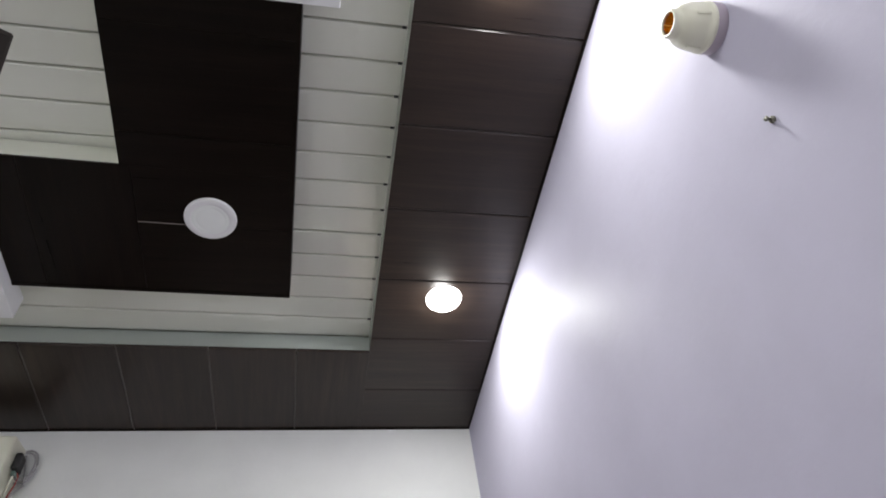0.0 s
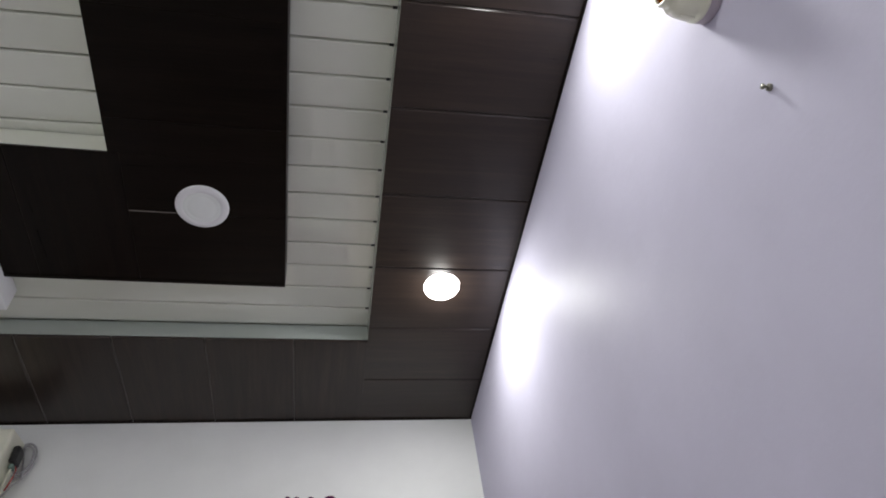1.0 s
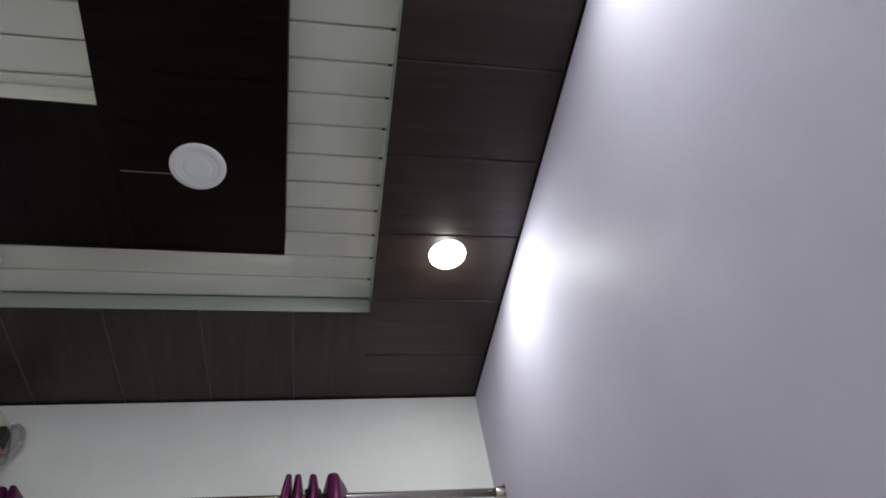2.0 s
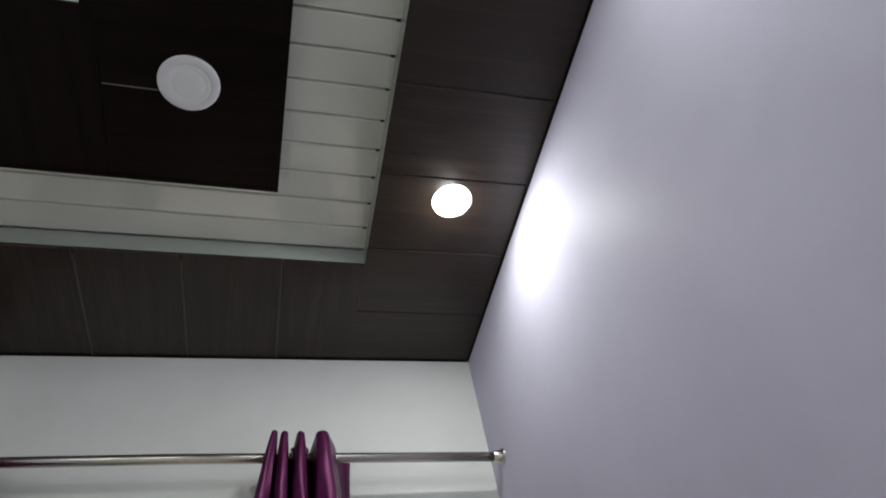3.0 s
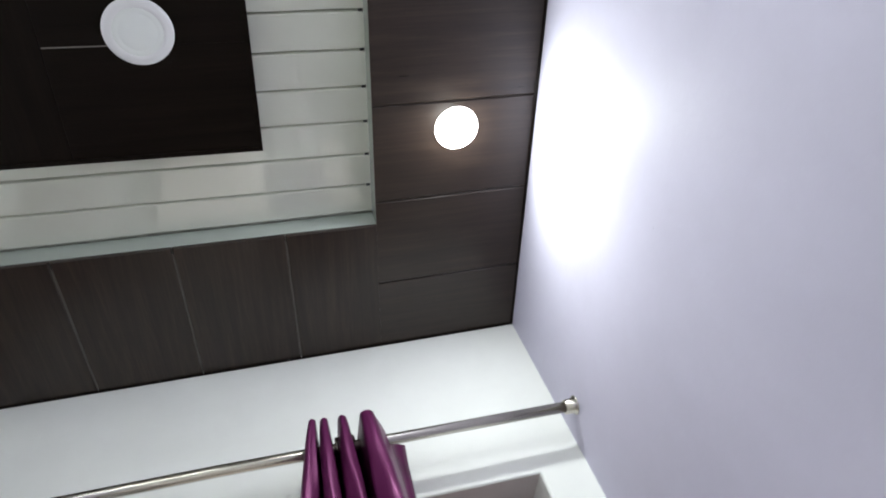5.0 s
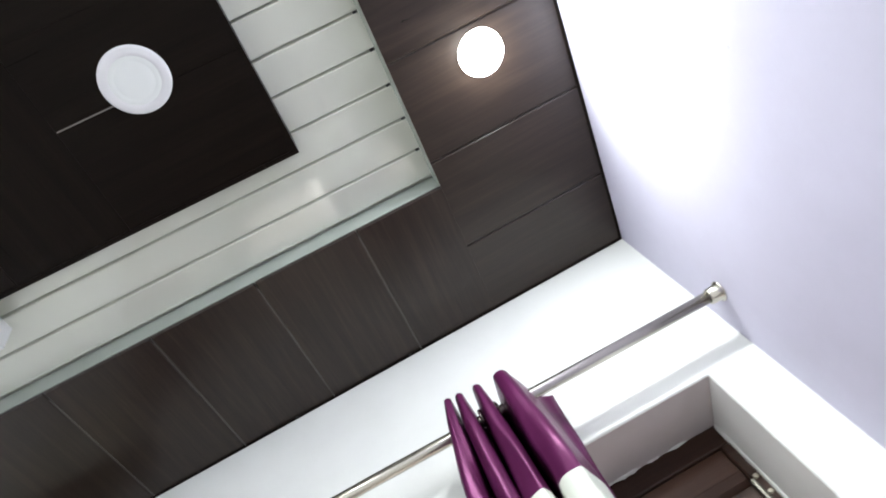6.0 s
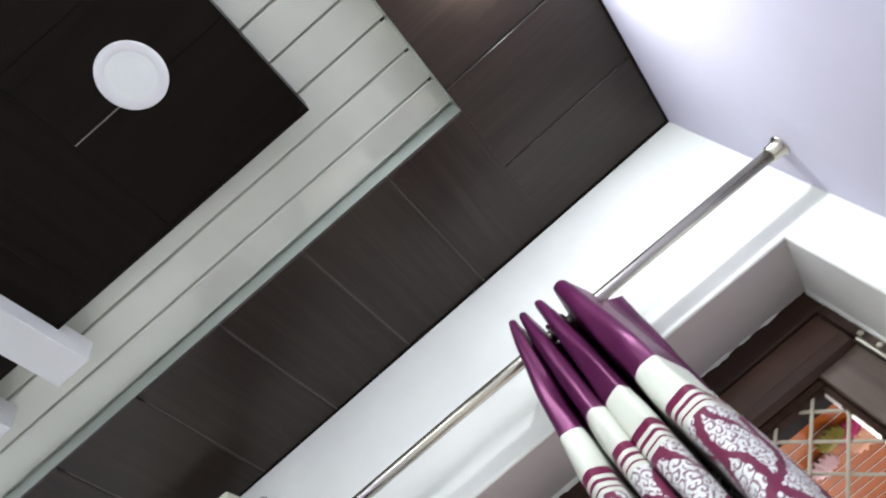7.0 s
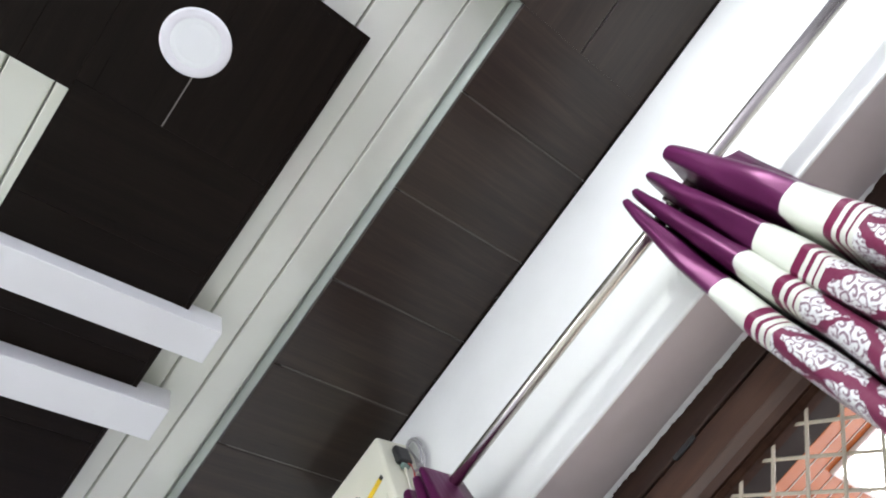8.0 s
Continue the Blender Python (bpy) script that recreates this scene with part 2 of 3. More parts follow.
    col = mix_colour(n, l, damask, col, pat)
    fleck = noise_tex(n, l, uv, 180, 3)
    col = mix_colour(n, l, math_node(n, l, "MULTIPLY", fleck, math_node(n, l, "MULTIPLY_ADD", damask, 0.14, 0.02)), col, (0.25, 0.2, 0.22))
    l.new(col, b.inputs["Base Color"])
    b.inputs["Anisotropic"].default_value = 0.4
    b.inputs["Specular IOR Level"].default_value = 0.14
    l.new(math_node(n, l, "MULTIPLY", math_node(n, l, "LESS_THAN", v, 0.305), 0.30), b.inputs["Metallic"])
    l.new(math_node(n, l, "MULTIPLY_ADD", fleck, 0.06, 0.32), b.inputs["Roughness"])
    st = n.new("ShaderNodeMapping")
    st.inputs["Scale"].default_value = (42, 3.5, 1)
    l.new(uv, st.inputs["Vector"])
    drape = math_node(n, l, "MULTIPLY", noise_tex(n, l, st.outputs[0], 1.0, 1.5), 4.5)
    relief = math_node(n, l, "ADD", math_node(n, l, "MULTIPLY", weave.outputs["Fac"], 0.06), math_node(n, l, "MULTIPLY", scroll, damask))
    bump(n, l, b, math_node(n, l, "ADD", relief, drape), 0.45, 0.0010)
    return m


M_CLOTH = curtain_cloth()


# ---------------------------------------------------------------- mesh helpers
def finish(name, bm, mat, smooth=False):
    bmesh.ops.recalc_face_normals(bm, faces=bm.faces)
    me = bpy.data.meshes.new(name)
    bm.to_mesh(me)
    bm.free()
    for m in mat if isinstance(mat, (list, tuple)) else [mat]:
        me.materials.append(m)
    if smooth:
        for p in me.polygons:
            p.use_smooth = True
    return me


def thing(name, bm, mat, label, category, kind="", group="", smooth=False):
    return tagged(new(name, finish(name, bm, mat, smooth)), label, category, group, kind)


def empty(name, at, label, category, group=""):
    ob = new(name)
    ob.matrix_world = Matrix.Translation(at)
    return tagged(ob, label, category, group)


def part(name, bm, mat, parent, label="", smooth=False):
    ob = new(name, finish(name, bm, mat, smooth))
    ob.parent = parent
    up = Matrix.Identity(4)
    p = parent
    while p is not None:
        up = (p.matrix_parent_inverse if p.parent else Matrix.Identity(4)) @ p.matrix_basis @ up
        p = p.parent
    ob.matrix_parent_inverse = up.inverted()
    return tagged(ob, label)


def box(bm, x0, x1, y0, y1, z0, z1, bevel=0.0, segments=1):
    vs = [bm.verts.new(p) for p in ((x0, y0, z0), (x1, y0, z0), (x1, y1, z0), (x0, y1, z0), (x0, y0, z1), (x1, y0, z1), (x1, y1, z1), (x0, y1, z1))]
    fs = [bm.faces.new([vs[i] for i in q]) for q in ((3, 2, 1, 0), (4, 5, 6, 7), (0, 1, 5, 4), (1, 2, 6, 5), (2, 3, 7, 6), (3, 0, 4, 7))]
    if bevel:
        es = list({e for f in fs for e in f.edges})
        bmesh.ops.bevel(bm, geom=es, offset=bevel, segments=segments, profile=0.5, affect="EDGES")


def lathe(bm, profile, m, n=32):
    """Turn a profile of (radius, height) round the z axis of m."""
    rings = []
    for r, h in profile:
        if r < 1e-6:
            rings.append([bm.verts.new(m @ Vector((0, 0, h)))])
        else:
            rings.append([bm.verts.new(m @ Vector((r * math.cos(2 * math.pi * k / n), r * math.sin(2 * math.pi * k / n), h))) for k in range(n)])
    for a, b in zip(rings, rings[1:]):
        for k in range(n):
            q = [a[k % len(a)], a[(k + 1) % len(a)], b[(k + 1) % len(b)], b[k % len(b)]]
            q = list(dict.fromkeys(q))
            if len(q) > 2:
                bm.faces.new(q)


def tube(bm, points, r, n=10):
    pts = [Vector(p) for p in points]
    rings = []
    for i, p in enumerate(pts):
        d = (pts[min(i + 1, len(pts) - 1)] - pts[max(i - 1, 0)]).normalized()
        q = d.to_track_quat("Z", "Y").to_matrix()
        rings.append([bm.verts.new(p + q @ Vector((r * math.cos(2 * math.pi * k / n), r * math.sin(2 * math.pi * k / n), 0))) for k in range(n)])
    for a, b in zip(rings, rings[1:]):
        for k in range(n):
            bm.faces.new((a[k], a[(k + 1) % n], b[(k + 1) % n], b[k]))
    bm.faces.new(rings[0])
    bm.faces.new(rings[-1])


def plank(bm, x0, x1, y0, y1, z, thick=0.008, chamfer=0.003, mat=0, plain="", gap=0.0007):
    """A ceiling board seen from below, its lower edges chamfered, a hair's gap to the next; plain names sides (w, e, s, n) that butt closely."""
    c = chamfer
    gap = gap if c > 0.001 else 0.0
    x0, x1, y0, y1 = (q + d * (-0.0004 if k in plain else gap) for q, d, k in ((x0, 1, "w"), (x1, -1, "e"), (y0, 1, "s"), (y1, -1, "n")))
    cw, ce, cs, cn = (0.0 if k in plain else c for k in "wesn")
    low = [bm.verts.new(p) for p in ((x0 + cw, y0 + cs, z), (x1 - ce, y0 + cs, z), (x1 - ce, y1 - cn, z), (x0 + cw, y1 - cn, z))]
    mid = [bm.verts.new(p) for p in ((x0, y0, z + c), (x1, y0, z + c), (x1, y1, z + c), (x0, y1, z + c))]
    top = [bm.verts.new((v.co.x, v.co.y, z + thick)) for v in mid]
    fs = [bm.faces.new(low[::-1]), bm.faces.new(top)]
    for a, b in ((low, mid), (mid, top)):
        for k in range(4):
            fs.append(bm.faces.new((a[k], a[(k + 1) % 4], b[(k + 1) % 4], b[k])))
    for f in fs:
        f.material_index = mat


def cuts(a, b, first, step):
    """Places from a down to b: a, then first and on by step."""
    out = [a]
    p = first
    while p > b + 0.03:
        out.append(p)
        p -= step
    return out + [b]


# ---------------------------------------------------------------- the room
bm = bmesh.new()
box(bm, ROOM_X - 0.2, 0.2, ROOM_Y - 0.2, 0.25, -0.12, 0.0)
thing("floor", bm, M_FLOOR, "plain beige tiled floor of the room", "floor", "structure")

bm = bmesh.new()
box(bm, 0.0, 0.15, ROOM_Y - 0.15, 0.25, 0.0, 2.95)
thing("wall_east", bm, M_LILAC, "smooth lilac painted plaster wall", "wall", "structure")
bm = bmesh.new()
box(bm, ROOM_X - 0.15, ROOM_X, ROOM_Y - 0.15, 0.25, 0.0, 2.95)
thing("wall_west", bm, M_LILAC, "lilac painted plaster wall facing the other", "wall", "structure")
bm = bmesh.new()
box(bm, ROOM_X, 0.0, ROOM_Y - 0.15, ROOM_Y, 0.0, 2.95)
thing("wall_south", bm, M_WHITE, "plain white painted wall behind", "wall", "structure")


def white_wall():
    """The white wall with a door opening whose edges are softly rounded plaster."""
    bm = bmesh.new()
    y1 = 0.25
    outer = [(ROOM_X, 0.0), (DX0, 0.0), (DX0, DZ + 0.008), (DX1, DZ - 0.003), (DX1, 0.0), (0.0, 0.0), (0.0, 2.95), (ROOM_X, 2.95)]
    f = [bm.verts.new((x, 0.0, z)) for x, z in outer]
    bck = [bm.verts.new((x, y1, z + (0.025 if abs(z - DZ) < 0.02 else 0))) for x, z in outer]
    for ring in (f, bck):
        bm.faces.new((ring[0], ring[1], ring[2], ring[7]))
        bm.faces.new((ring[2], ring[3], ring[6], ring[7]))
        bm.faces.new((ring[3], ring[4], ring[5], ring[6]))
    n = len(f)
    for k in range(n):
        bm.faces.new((f[k], f[(k + 1) % n], bck[(k + 1) % n], bck[k]))
    es = [e for e in bm.edges if all(abs(v.co.y) < 1e-6 for v in e.verts) and (
        all(abs(v.co.z - DZ) < 0.02 for v in e.verts) or
        (abs(e.verts[0].co.x - e.verts[1].co.x) < 1e-6 and DX0 - 1e-6 <= e.verts[0].co.x <= DX1 + 1e-6 and max(v.co.z for v in e.verts) <= DZ + 0.02)) and e.calc_length() > 0.5]
    bmesh.ops.bevel(bm, geom=es, offset=0.006, segments=3, profile=0.5, affect="EDGES")
    # the soffit faces take a darker mauve than the rest of the wall
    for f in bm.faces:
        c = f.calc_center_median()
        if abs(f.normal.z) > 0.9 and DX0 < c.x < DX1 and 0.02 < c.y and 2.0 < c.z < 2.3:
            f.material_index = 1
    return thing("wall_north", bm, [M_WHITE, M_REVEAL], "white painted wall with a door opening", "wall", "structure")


white_wall()

bm = bmesh.new()
box(bm, ROOM_X - 0.15, 0.15, ROOM_Y - 0.15, 0.25, 2.95, 3.07)
thing("ceiling_slab", bm, M_CONCRETE, "grey concrete slab above the false ceiling", "ceiling", "structure")

def askew(bm):
    """The tray's edge beside the white wall runs slightly out of true."""
    for v in bm.verts:
        if abs(v.co.y - TY) < 0.02 and v.co.x < TX:
            v.co.y -= 0.012 * (TX - v.co.x)


# dark border: boards across the strip beside the lilac walls, lengthwise strips between
bm = bmesh.new()
ys = cuts(0.0, ROOM_Y, -0.212, 0.2388)
for x0, x1 in ((TX, 0.0), (ROOM_X, TX2)):
    for a, c in zip(ys, ys[1:]):
        plank(bm, x0, x1, c, a, H, plain="we")
xs = cuts(TX, TX2, -0.597, 0.2495)
for y0, y1 in ((TY, 0.0), (ROOM_Y, TY2)):
    for a, c in zip(xs, xs[1:]):
        plank(bm, c, a, y0, y1, H + 0.0004, mat=1, plain=("e" if a == TX else "") + ("w" if c == TX2 else ""), gap=0.0010)
askew(bm)
thing("ceiling_border", bm, [M_WX, M_WY], "dark brown wood-print PVC boards round the ceiling edge", "ceiling", "structure")

# upright sides of the tray
bm = bmesh.new()
w = 0.006
box(bm, TX2, TX, TY, TY + w, H + 0.009, HC + 0.001)
box(bm, TX2, TX, TY2 - w, TY2, H + 0.009, HC + 0.001)
box(bm, TX, TX + w, TY2 - w, TY + w, H + 0.009, HC + 0.001)
box(bm, TX2 - w, TX2, TY2 - w, TY + w, H + 0.009, HC + 0.001)
askew(bm)
thing("ceiling_fascia", bm, M_FASCIA, "pale grey-green PVC upright edge of the ceiling tray", "ceiling", "structure")

# cream tray: strips along x with rounded lips and a groove between
bm = bmesh.new()
STEP, TOP = 0.0818, HC + 0.014
y = TY - 0.0025
first = True
edges = [y, -0.468]
while edges[-1] > TY2 - 0.01:
    edges.append(edges[-1] - STEP)
for a, c in zip(edges, edges[1:]):
    g, d, R = 0.0022, 0.0100, 0.0035
    lip = [(g + R * (1 - math.cos(q * math.pi / 12)), HC + R * (1 - math.sin(q * math.pi / 12))) for q in range(7)]
    prof = [(a - 0.0005, TOP), (a - 0.0008, HC + d)] + [(a - e, z) for e, z in lip]
    prof += [(c + e, z) for e, z in reversed(lip)] + [(c + 0.0008, HC + d), (c + 0.0005, TOP)]
    rows = []
    for k in range(41):
        x = TX2 - 0.01 + (TX - TX2 + 0.02) * k / 40
        rows.append([])
        for py, pz in prof:
            # the strips fan out a little from one end and wave slightly along their length
            fan_out = 0.020 * min(1.0, max(0.0, (py + 1.05) / 0.45)) * (0.6 if a == y and py > y - 0.01 else 1.0)
            wave = 0.0009 * noise.noise(Vector((x * 5.1, a * 60, 0))) + 0.0006 * noise.noise(Vector((x * 17, a * 60, 3)))
            dip = 0.0005 * noise.noise(Vector((x * 2.2, a * 40, 9)))
            rows[-1].append(bm.verts.new((x, py - fan_out * max(0.0, TX - x) + (wave if 0.004 > abs(py - a) or 0.004 > abs(py - c) else 0.0), pz + dip)))
    for ra, rb in zip(rows, rows[1:]):
        for k in range(len(prof) - 1):
            bm.faces.new((ra[k], ra[k + 1], rb[k + 1], rb[k]))
box(bm, TX2 - 0.01, TX + 0.01, TY2 - 0.02, TY + 0.02, TOP + 0.001, TOP + 0.008)
thing("ceiling_tray", bm, M_CREAM, "glossy cream PVC strips in the raised ceiling tray", "ceiling", "structure")

# black boxes that stand in for shade where each groove ends
bm = bmesh.new()
for a in edges[1:-1]:
    box(bm, TX - 0.011, TX - 0.0015, a - 0.0028, a + 0.0028, HC - 0.001, HC + 0.006, 0.001)
thing("ceiling_groove_shade", bm, M_BLACK, "dark boxes painting the shade at the cream strips' groove ends", "ceiling", "structure")

# dark square ring hung in the tray
bm = bmesh.new()
rys = cuts(RY, RY2, -0.845, 0.2476)
for x0, x1 in ((-0.981, RX), (RX2, -1.919)):
    for a, c in zip(rys, rys[1:]):
        if a <= IY + 0.01 and c >= IY2 - 0.01:
            lo, hi = (IX, x1) if x1 > -1 else (x0, IX2)
            plank(bm, lo, hi, c, a, HR, 0.006, 0.0009)
        elif a > IY and c < IY:
            plank(bm, x0, x1, IY, a, HR, 0.006, 0.0009)
            lo, hi = (IX, x1) if x1 > -1 else (x0, IX2)
            plank(bm, lo, hi, c, IY, HR, 0.006, 0.0002)
        elif a > IY2 and c < IY2:
            lo, hi = (IX, x1) if x1 > -1 else (x0, IX2)
            plank(bm, lo, hi, IY2, a, HR, 0.006, 0.0002)
            plank(bm, x0, x1, c, IY2, HR, 0.006, 0.0009)
        else:
            plank(bm, x0, x1, c, a, HR, 0.006, 0.0009)
rxs = cuts(-0.981, -1.919, -1.2165, 0.2365)
for y0, y1 in ((IY, RY), (RY2, IY2)):
    for a, c in zip(rxs, rxs[1:]):
        plank(bm, c, a, y0, y1, HR, 0.006, 0.0009, mat=1)
# upright sides and edge beads
t = 0.010
for (x0, x1, y0, y1) in ((RX2, RX, RY - t, RY), (RX2, RX, RY2, RY2 + t), (RX - t, RX, RY2 + t, RY - t), (RX2, RX2 + t, RY2 + t, RY - t),
                         (IX2, IX, IY, IY + t), (IX2, IX, IY2 - t, IY2), (IX, IX + t, IY2 - t, IY + t), (IX2 - t, IX2, IY2 - t, IY + t)):
    if x0 >= RX - t - 1e-6 or x1 <= RX2 + t + 1e-6 or y0 >= RY - t - 1e-6 or y1 <= RY2 + t + 1e-6:
        box(bm, x0, x1, y0, y1, HR - 0.0015, HC + 0.004)
bmesh.ops.transform(bm, matrix=RING_TURN, verts=bm.verts)
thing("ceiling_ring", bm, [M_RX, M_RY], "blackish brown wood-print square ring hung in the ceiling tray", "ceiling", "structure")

bm = bmesh.new()
for (x0, x1, y0, y1) in ((IX2, IX, IY, IY + 0.008), (IX2, IX, IY2 - 0.008, IY2), (IX, IX + 0.008, IY2 - 0.008, IY + 0.008), (IX2 - 0.008, IX2, IY2 - 0.008, IY + 0.008)):
    box(bm, x0, x1, y0, y1, HR + 0.0065, HC - 0.003, 0.001)
bmesh.ops.transform(bm, matrix=RING_TURN, verts=bm.verts)
thing("ceiling_ring_lining", bm, M_CREAM, "cream upright lining inside the dark ring", "ceiling", "structure")
# paler strips that put the sheen of the board joints into colour
bm = bmesh.new()
for a in ys[1:-1]:
    box(bm, TX + 0.004, -0.02, a - 0.004, a + 0.004, H + 0.0042, H + 0.0075)
for a in xs[1:-1]:
    box(bm, a - 0.004, a + 0.004, TY + 0.012, -0.008, H + 0.0026, H + 0.0075)
thing("ceiling_joint", bm, M_JOINT_SHEEN, "paler strips painting sheen in the joints of the dark boards", "ceiling", "structure")
bm = bmesh.new()
box(bm, -0.979, -0.855, -0.8480, -0.8456, HR - 0.0005, HR + 0.0035)
bmesh.ops.transform(bm, matrix=RING_TURN, verts=bm.verts)
thing("ceiling_ring_joint", bm, M_JOINT, "pale open joint beside the unlit lamp", "ceiling", "structure")

# dark bead where the border meets the walls
bm = bmesh.new()
for (x0, x1, y0, y1) in ((-0.007, 0.0, ROOM_Y, 0.0), (ROOM_X, ROOM_X + 0.007, ROOM_Y, 0.0), (ROOM_X + 0.007, -0.007, -0.007, 0.0), (ROOM_X + 0.007, -0.007, ROOM_Y, ROOM_Y + 0.007)):
    box(bm, x0, x1, y0, y1, H - 0.004, H - 0.0005, 0.0015)
thing("trim", bm, M_RX, "dark brown bead along the top of the walls", "trim", "structure")


# ---------------------------------------------------------------- ceiling lamps
def panel_lamp(x, y, z, lit):
    lamp = empty("panel_lamp", (x, y, z), "lit round white panel lamp in dark boards, real or added fill" if lit else "unlit round white panel lamp set in the dark ring", "ceiling lamp", "ceiling lamps")
    m = pose(x, y, z, 180) @ Matrix.Diagonal((0.80, 0.80, 1, 1) if lit else (0.985, 0.985, 1, 1))
    bm = bmesh.new()
    lathe(bm, [(0.0625, -0.002), (0.0628, 0.0008), (0.0622, 0.0032), (0.0606, 0.0050), (0.0575, 0.0059), (0.052, 0.0063), (0.0455, 0.0066), (0.0447, 0.0058)], m, 48)
    part("rim", bm, M_LAMP, lamp, smooth=True)
    bm = bmesh.new()
    if lit:
        lathe(bm, [(0.0630, 0.0006), (0.0622, 0.0040), (0.0590, 0.0072), (0.052, 0.0098), (0.03, 0.0110), (0, 0.0113)], m, 48)
    else:
        lathe(bm, [(0.0447, 0.0060), (0.0425, 0.0063), (0.036, 0.0064), (0.0345, 0.0060), (0.033, 0.0064), (0.02, 0.0066), (0, 0.0067)], m, 48)
    part("diffuser", bm, M_ON if lit else M_LAMPIN, lamp, "glowing white diffuser" if lit else "", smooth=True)
    return lamp


# the added fill lamps get panels like the two real ones
for lx, ly, watts in LIT_AND_FILL:
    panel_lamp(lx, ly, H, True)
panel_lamp(-0.807, -0.875, HR, False)


# ---------------------------------------------------------------- white bars laid across the ring
def bar(x0, x1, y0, y1):
    bm = bmesh.new()
    box(bm, x0, x1, y0, y1, 2.600, HR + 0.030, 0.002, 2)
    return thing("ceiling_bar", bm, M_BAR, "white laminated bar across the dark ceiling ring", "ceiling bar", "", "white ceiling bars")


bar(-1.383, -1.299, -1.072, -0.553)
bar(-1.607, -1.517, -1.072, -0.558)
bar(-1.055, -0.528, -1.518, -1.434)
bar(-1.055, -0.528, -1.742, -1.655)


# ---------------------------------------------------------------- ceiling fan
def fan(x, y):
    f = empty("ceiling_fan", (x, y, 2.4), "dark brown three-blade ceiling fan at rest", "ceiling fan")
    bm = bmesh.new()
    lathe(bm, [(0, 0.335), (0.055, 0.33), (0.06, 0.30), (0.02, 0.265), (0.0125, 0.26), (0.0125, 0.07), (0.03, 0.06)], Matrix.Translation((x, y, 2.4)), 24)
    part("rod", bm, M_FAN, f, smooth=True)
    bm = bmesh.new()
    lathe(bm, [(0.03, 0.06), (0.09, 0.05), (0.105, 0.02), (0.10, -0.02), (0.06, -0.05), (0, -0.055)], Matrix.Translation((x, y, 2.4)), 32)
    part("motor", bm, M_FAN, f, smooth=True)
    for k in range(3):
        m = pose(x, y, 2.4, 0, 0, 29 + 120 * k) @ pose(0, 0, 0, 8)
        bm = bmesh.new()
        box(bm, 0.09, 0.452, -0.042, 0.042, -0.004, 0.004, 0.003)
        for v in bm.verts:
            if v.co.x < 0.2:
                v.co.y *= 0.5
            if v.co.x > 0.4:
                v.co.y *= 1.2
        bmesh.ops.transform(bm, matrix=m, verts=bm.verts)
        part("blade", bm, M_FAN, f)


fan(-1.45, -1.585)


# ---------------------------------------------------------------- door in the white wall
YF = 0.185
door = empty("door_1", ((DX0 + DX1) / 2, YF, 0), "dark brown wooden door with a wire grille, closed", "door")
door["kind"] = "structure"
bm = bmesh.new()
box(bm, DX0, DX1, YF, 0.245, 2.1265, DZ + 0.021, 0.003)
box(bm, DX1 - 0.024, DX1, YF, 0.245, 0.0, 2.1265, 0.003)
box(bm, DX0, DX0 + 0.024, YF, 0.245, 0.0, 2.1265, 0.003)
part("door_frame", bm, M_FRAMEX, door)
leaf = new("door_leaf")
leaf.parent = door
LX0, LX1 = DX0 + 0.027, DX1 - 0.027
bm = bmesh.new()
box(bm, LX0, LX1, YF + 0.006, YF + 0.040, 2.064, 2.1235, 0.002, 2)
prof = [(YF + 0.0065, 2.0639), (YF + 0.012, 2.046), (YF + 0.021, 2.0335), (YF + 0.030, 2.0300), (YF + 0.040, 2.0300), (YF + 0.040, 2.0639)]
ends = [[bm.verts.new((x, py, pz)) for py, pz in prof] for x in (LX0, LX1)]
for k in range(len(prof)):
    bm.faces.new((ends[0][k], ends[0][(k + 1) % len(prof)], ends[1][(k + 1) % len(prof)], ends[1][k]))
bm.faces.new(ends[0])
bm.faces.new(ends[1])
part("top_rail", bm, M_DOORX, leaf)
for x0, x1 in ((-0.236, LX1), (LX0, LX0 + 0.095)):
    bm = bmesh.new()
    box(bm, x0, x1, YF + 0.007, YF + 0.041, 0.02, 2.0295, 0.004, 2)
    part("stile", bm, M_DOORZ, leaf)
bm = bmesh.new()
box(bm, LX0 + 0.0955, -0.2365, YF + 0.007, YF + 0.040, 0.02, 0.95, 0.004, 2)
part("lower_panel", bm, M_DOORX, leaf)
bm = bmesh.new()
for x0, x1, z0, z1 in ((LX0 + 0.0955, -0.2365, 2.014, 2.0295), (-0.250, -0.2365, 0.951, 2.0138), (LX0 + 0.0955, LX0 + 0.109, 0.951, 2.0138)):
    box(bm, x0, x1, YF + 0.020, YF + 0.050, z0, z1, 0.002)
part("glazing_bead", bm, M_BEAD, leaf)
bm = bmesh.new()
GX0, GX1, GZ0, GZ1 = LX0 + 0.096, -0.237, 0.952, 2.029
RISE, RUN = 0.0395, 0.0433
for side, yy in ((1, YF + 0.030), (-1, YF + 0.0375)):
    k = -40
    while k < 60:
        # a wire through (-0.72 + k pitch, 2.0), cut to the opening
        xa, k = -0.72 + k * 2 * RUN, k + 1
        span = [((x - xa) / (RUN * side)) for x in (GX0, GX1)]
        lift = [((z - 2.0) / RISE) for z in (GZ0, GZ1)]
        lo, hi = max(min(span), min(lift)), min(max(span), max(lift))
        if hi - lo > 0.3:
            tube(bm, [(xa + side * RUN * q, yy, 2.0 + RISE * q) for q in (lo, 0.5 * (lo + hi), hi)], 0.0034, 8)
part("wire_grille", bm, M_WIRE, leaf, "cream painted wire grille")
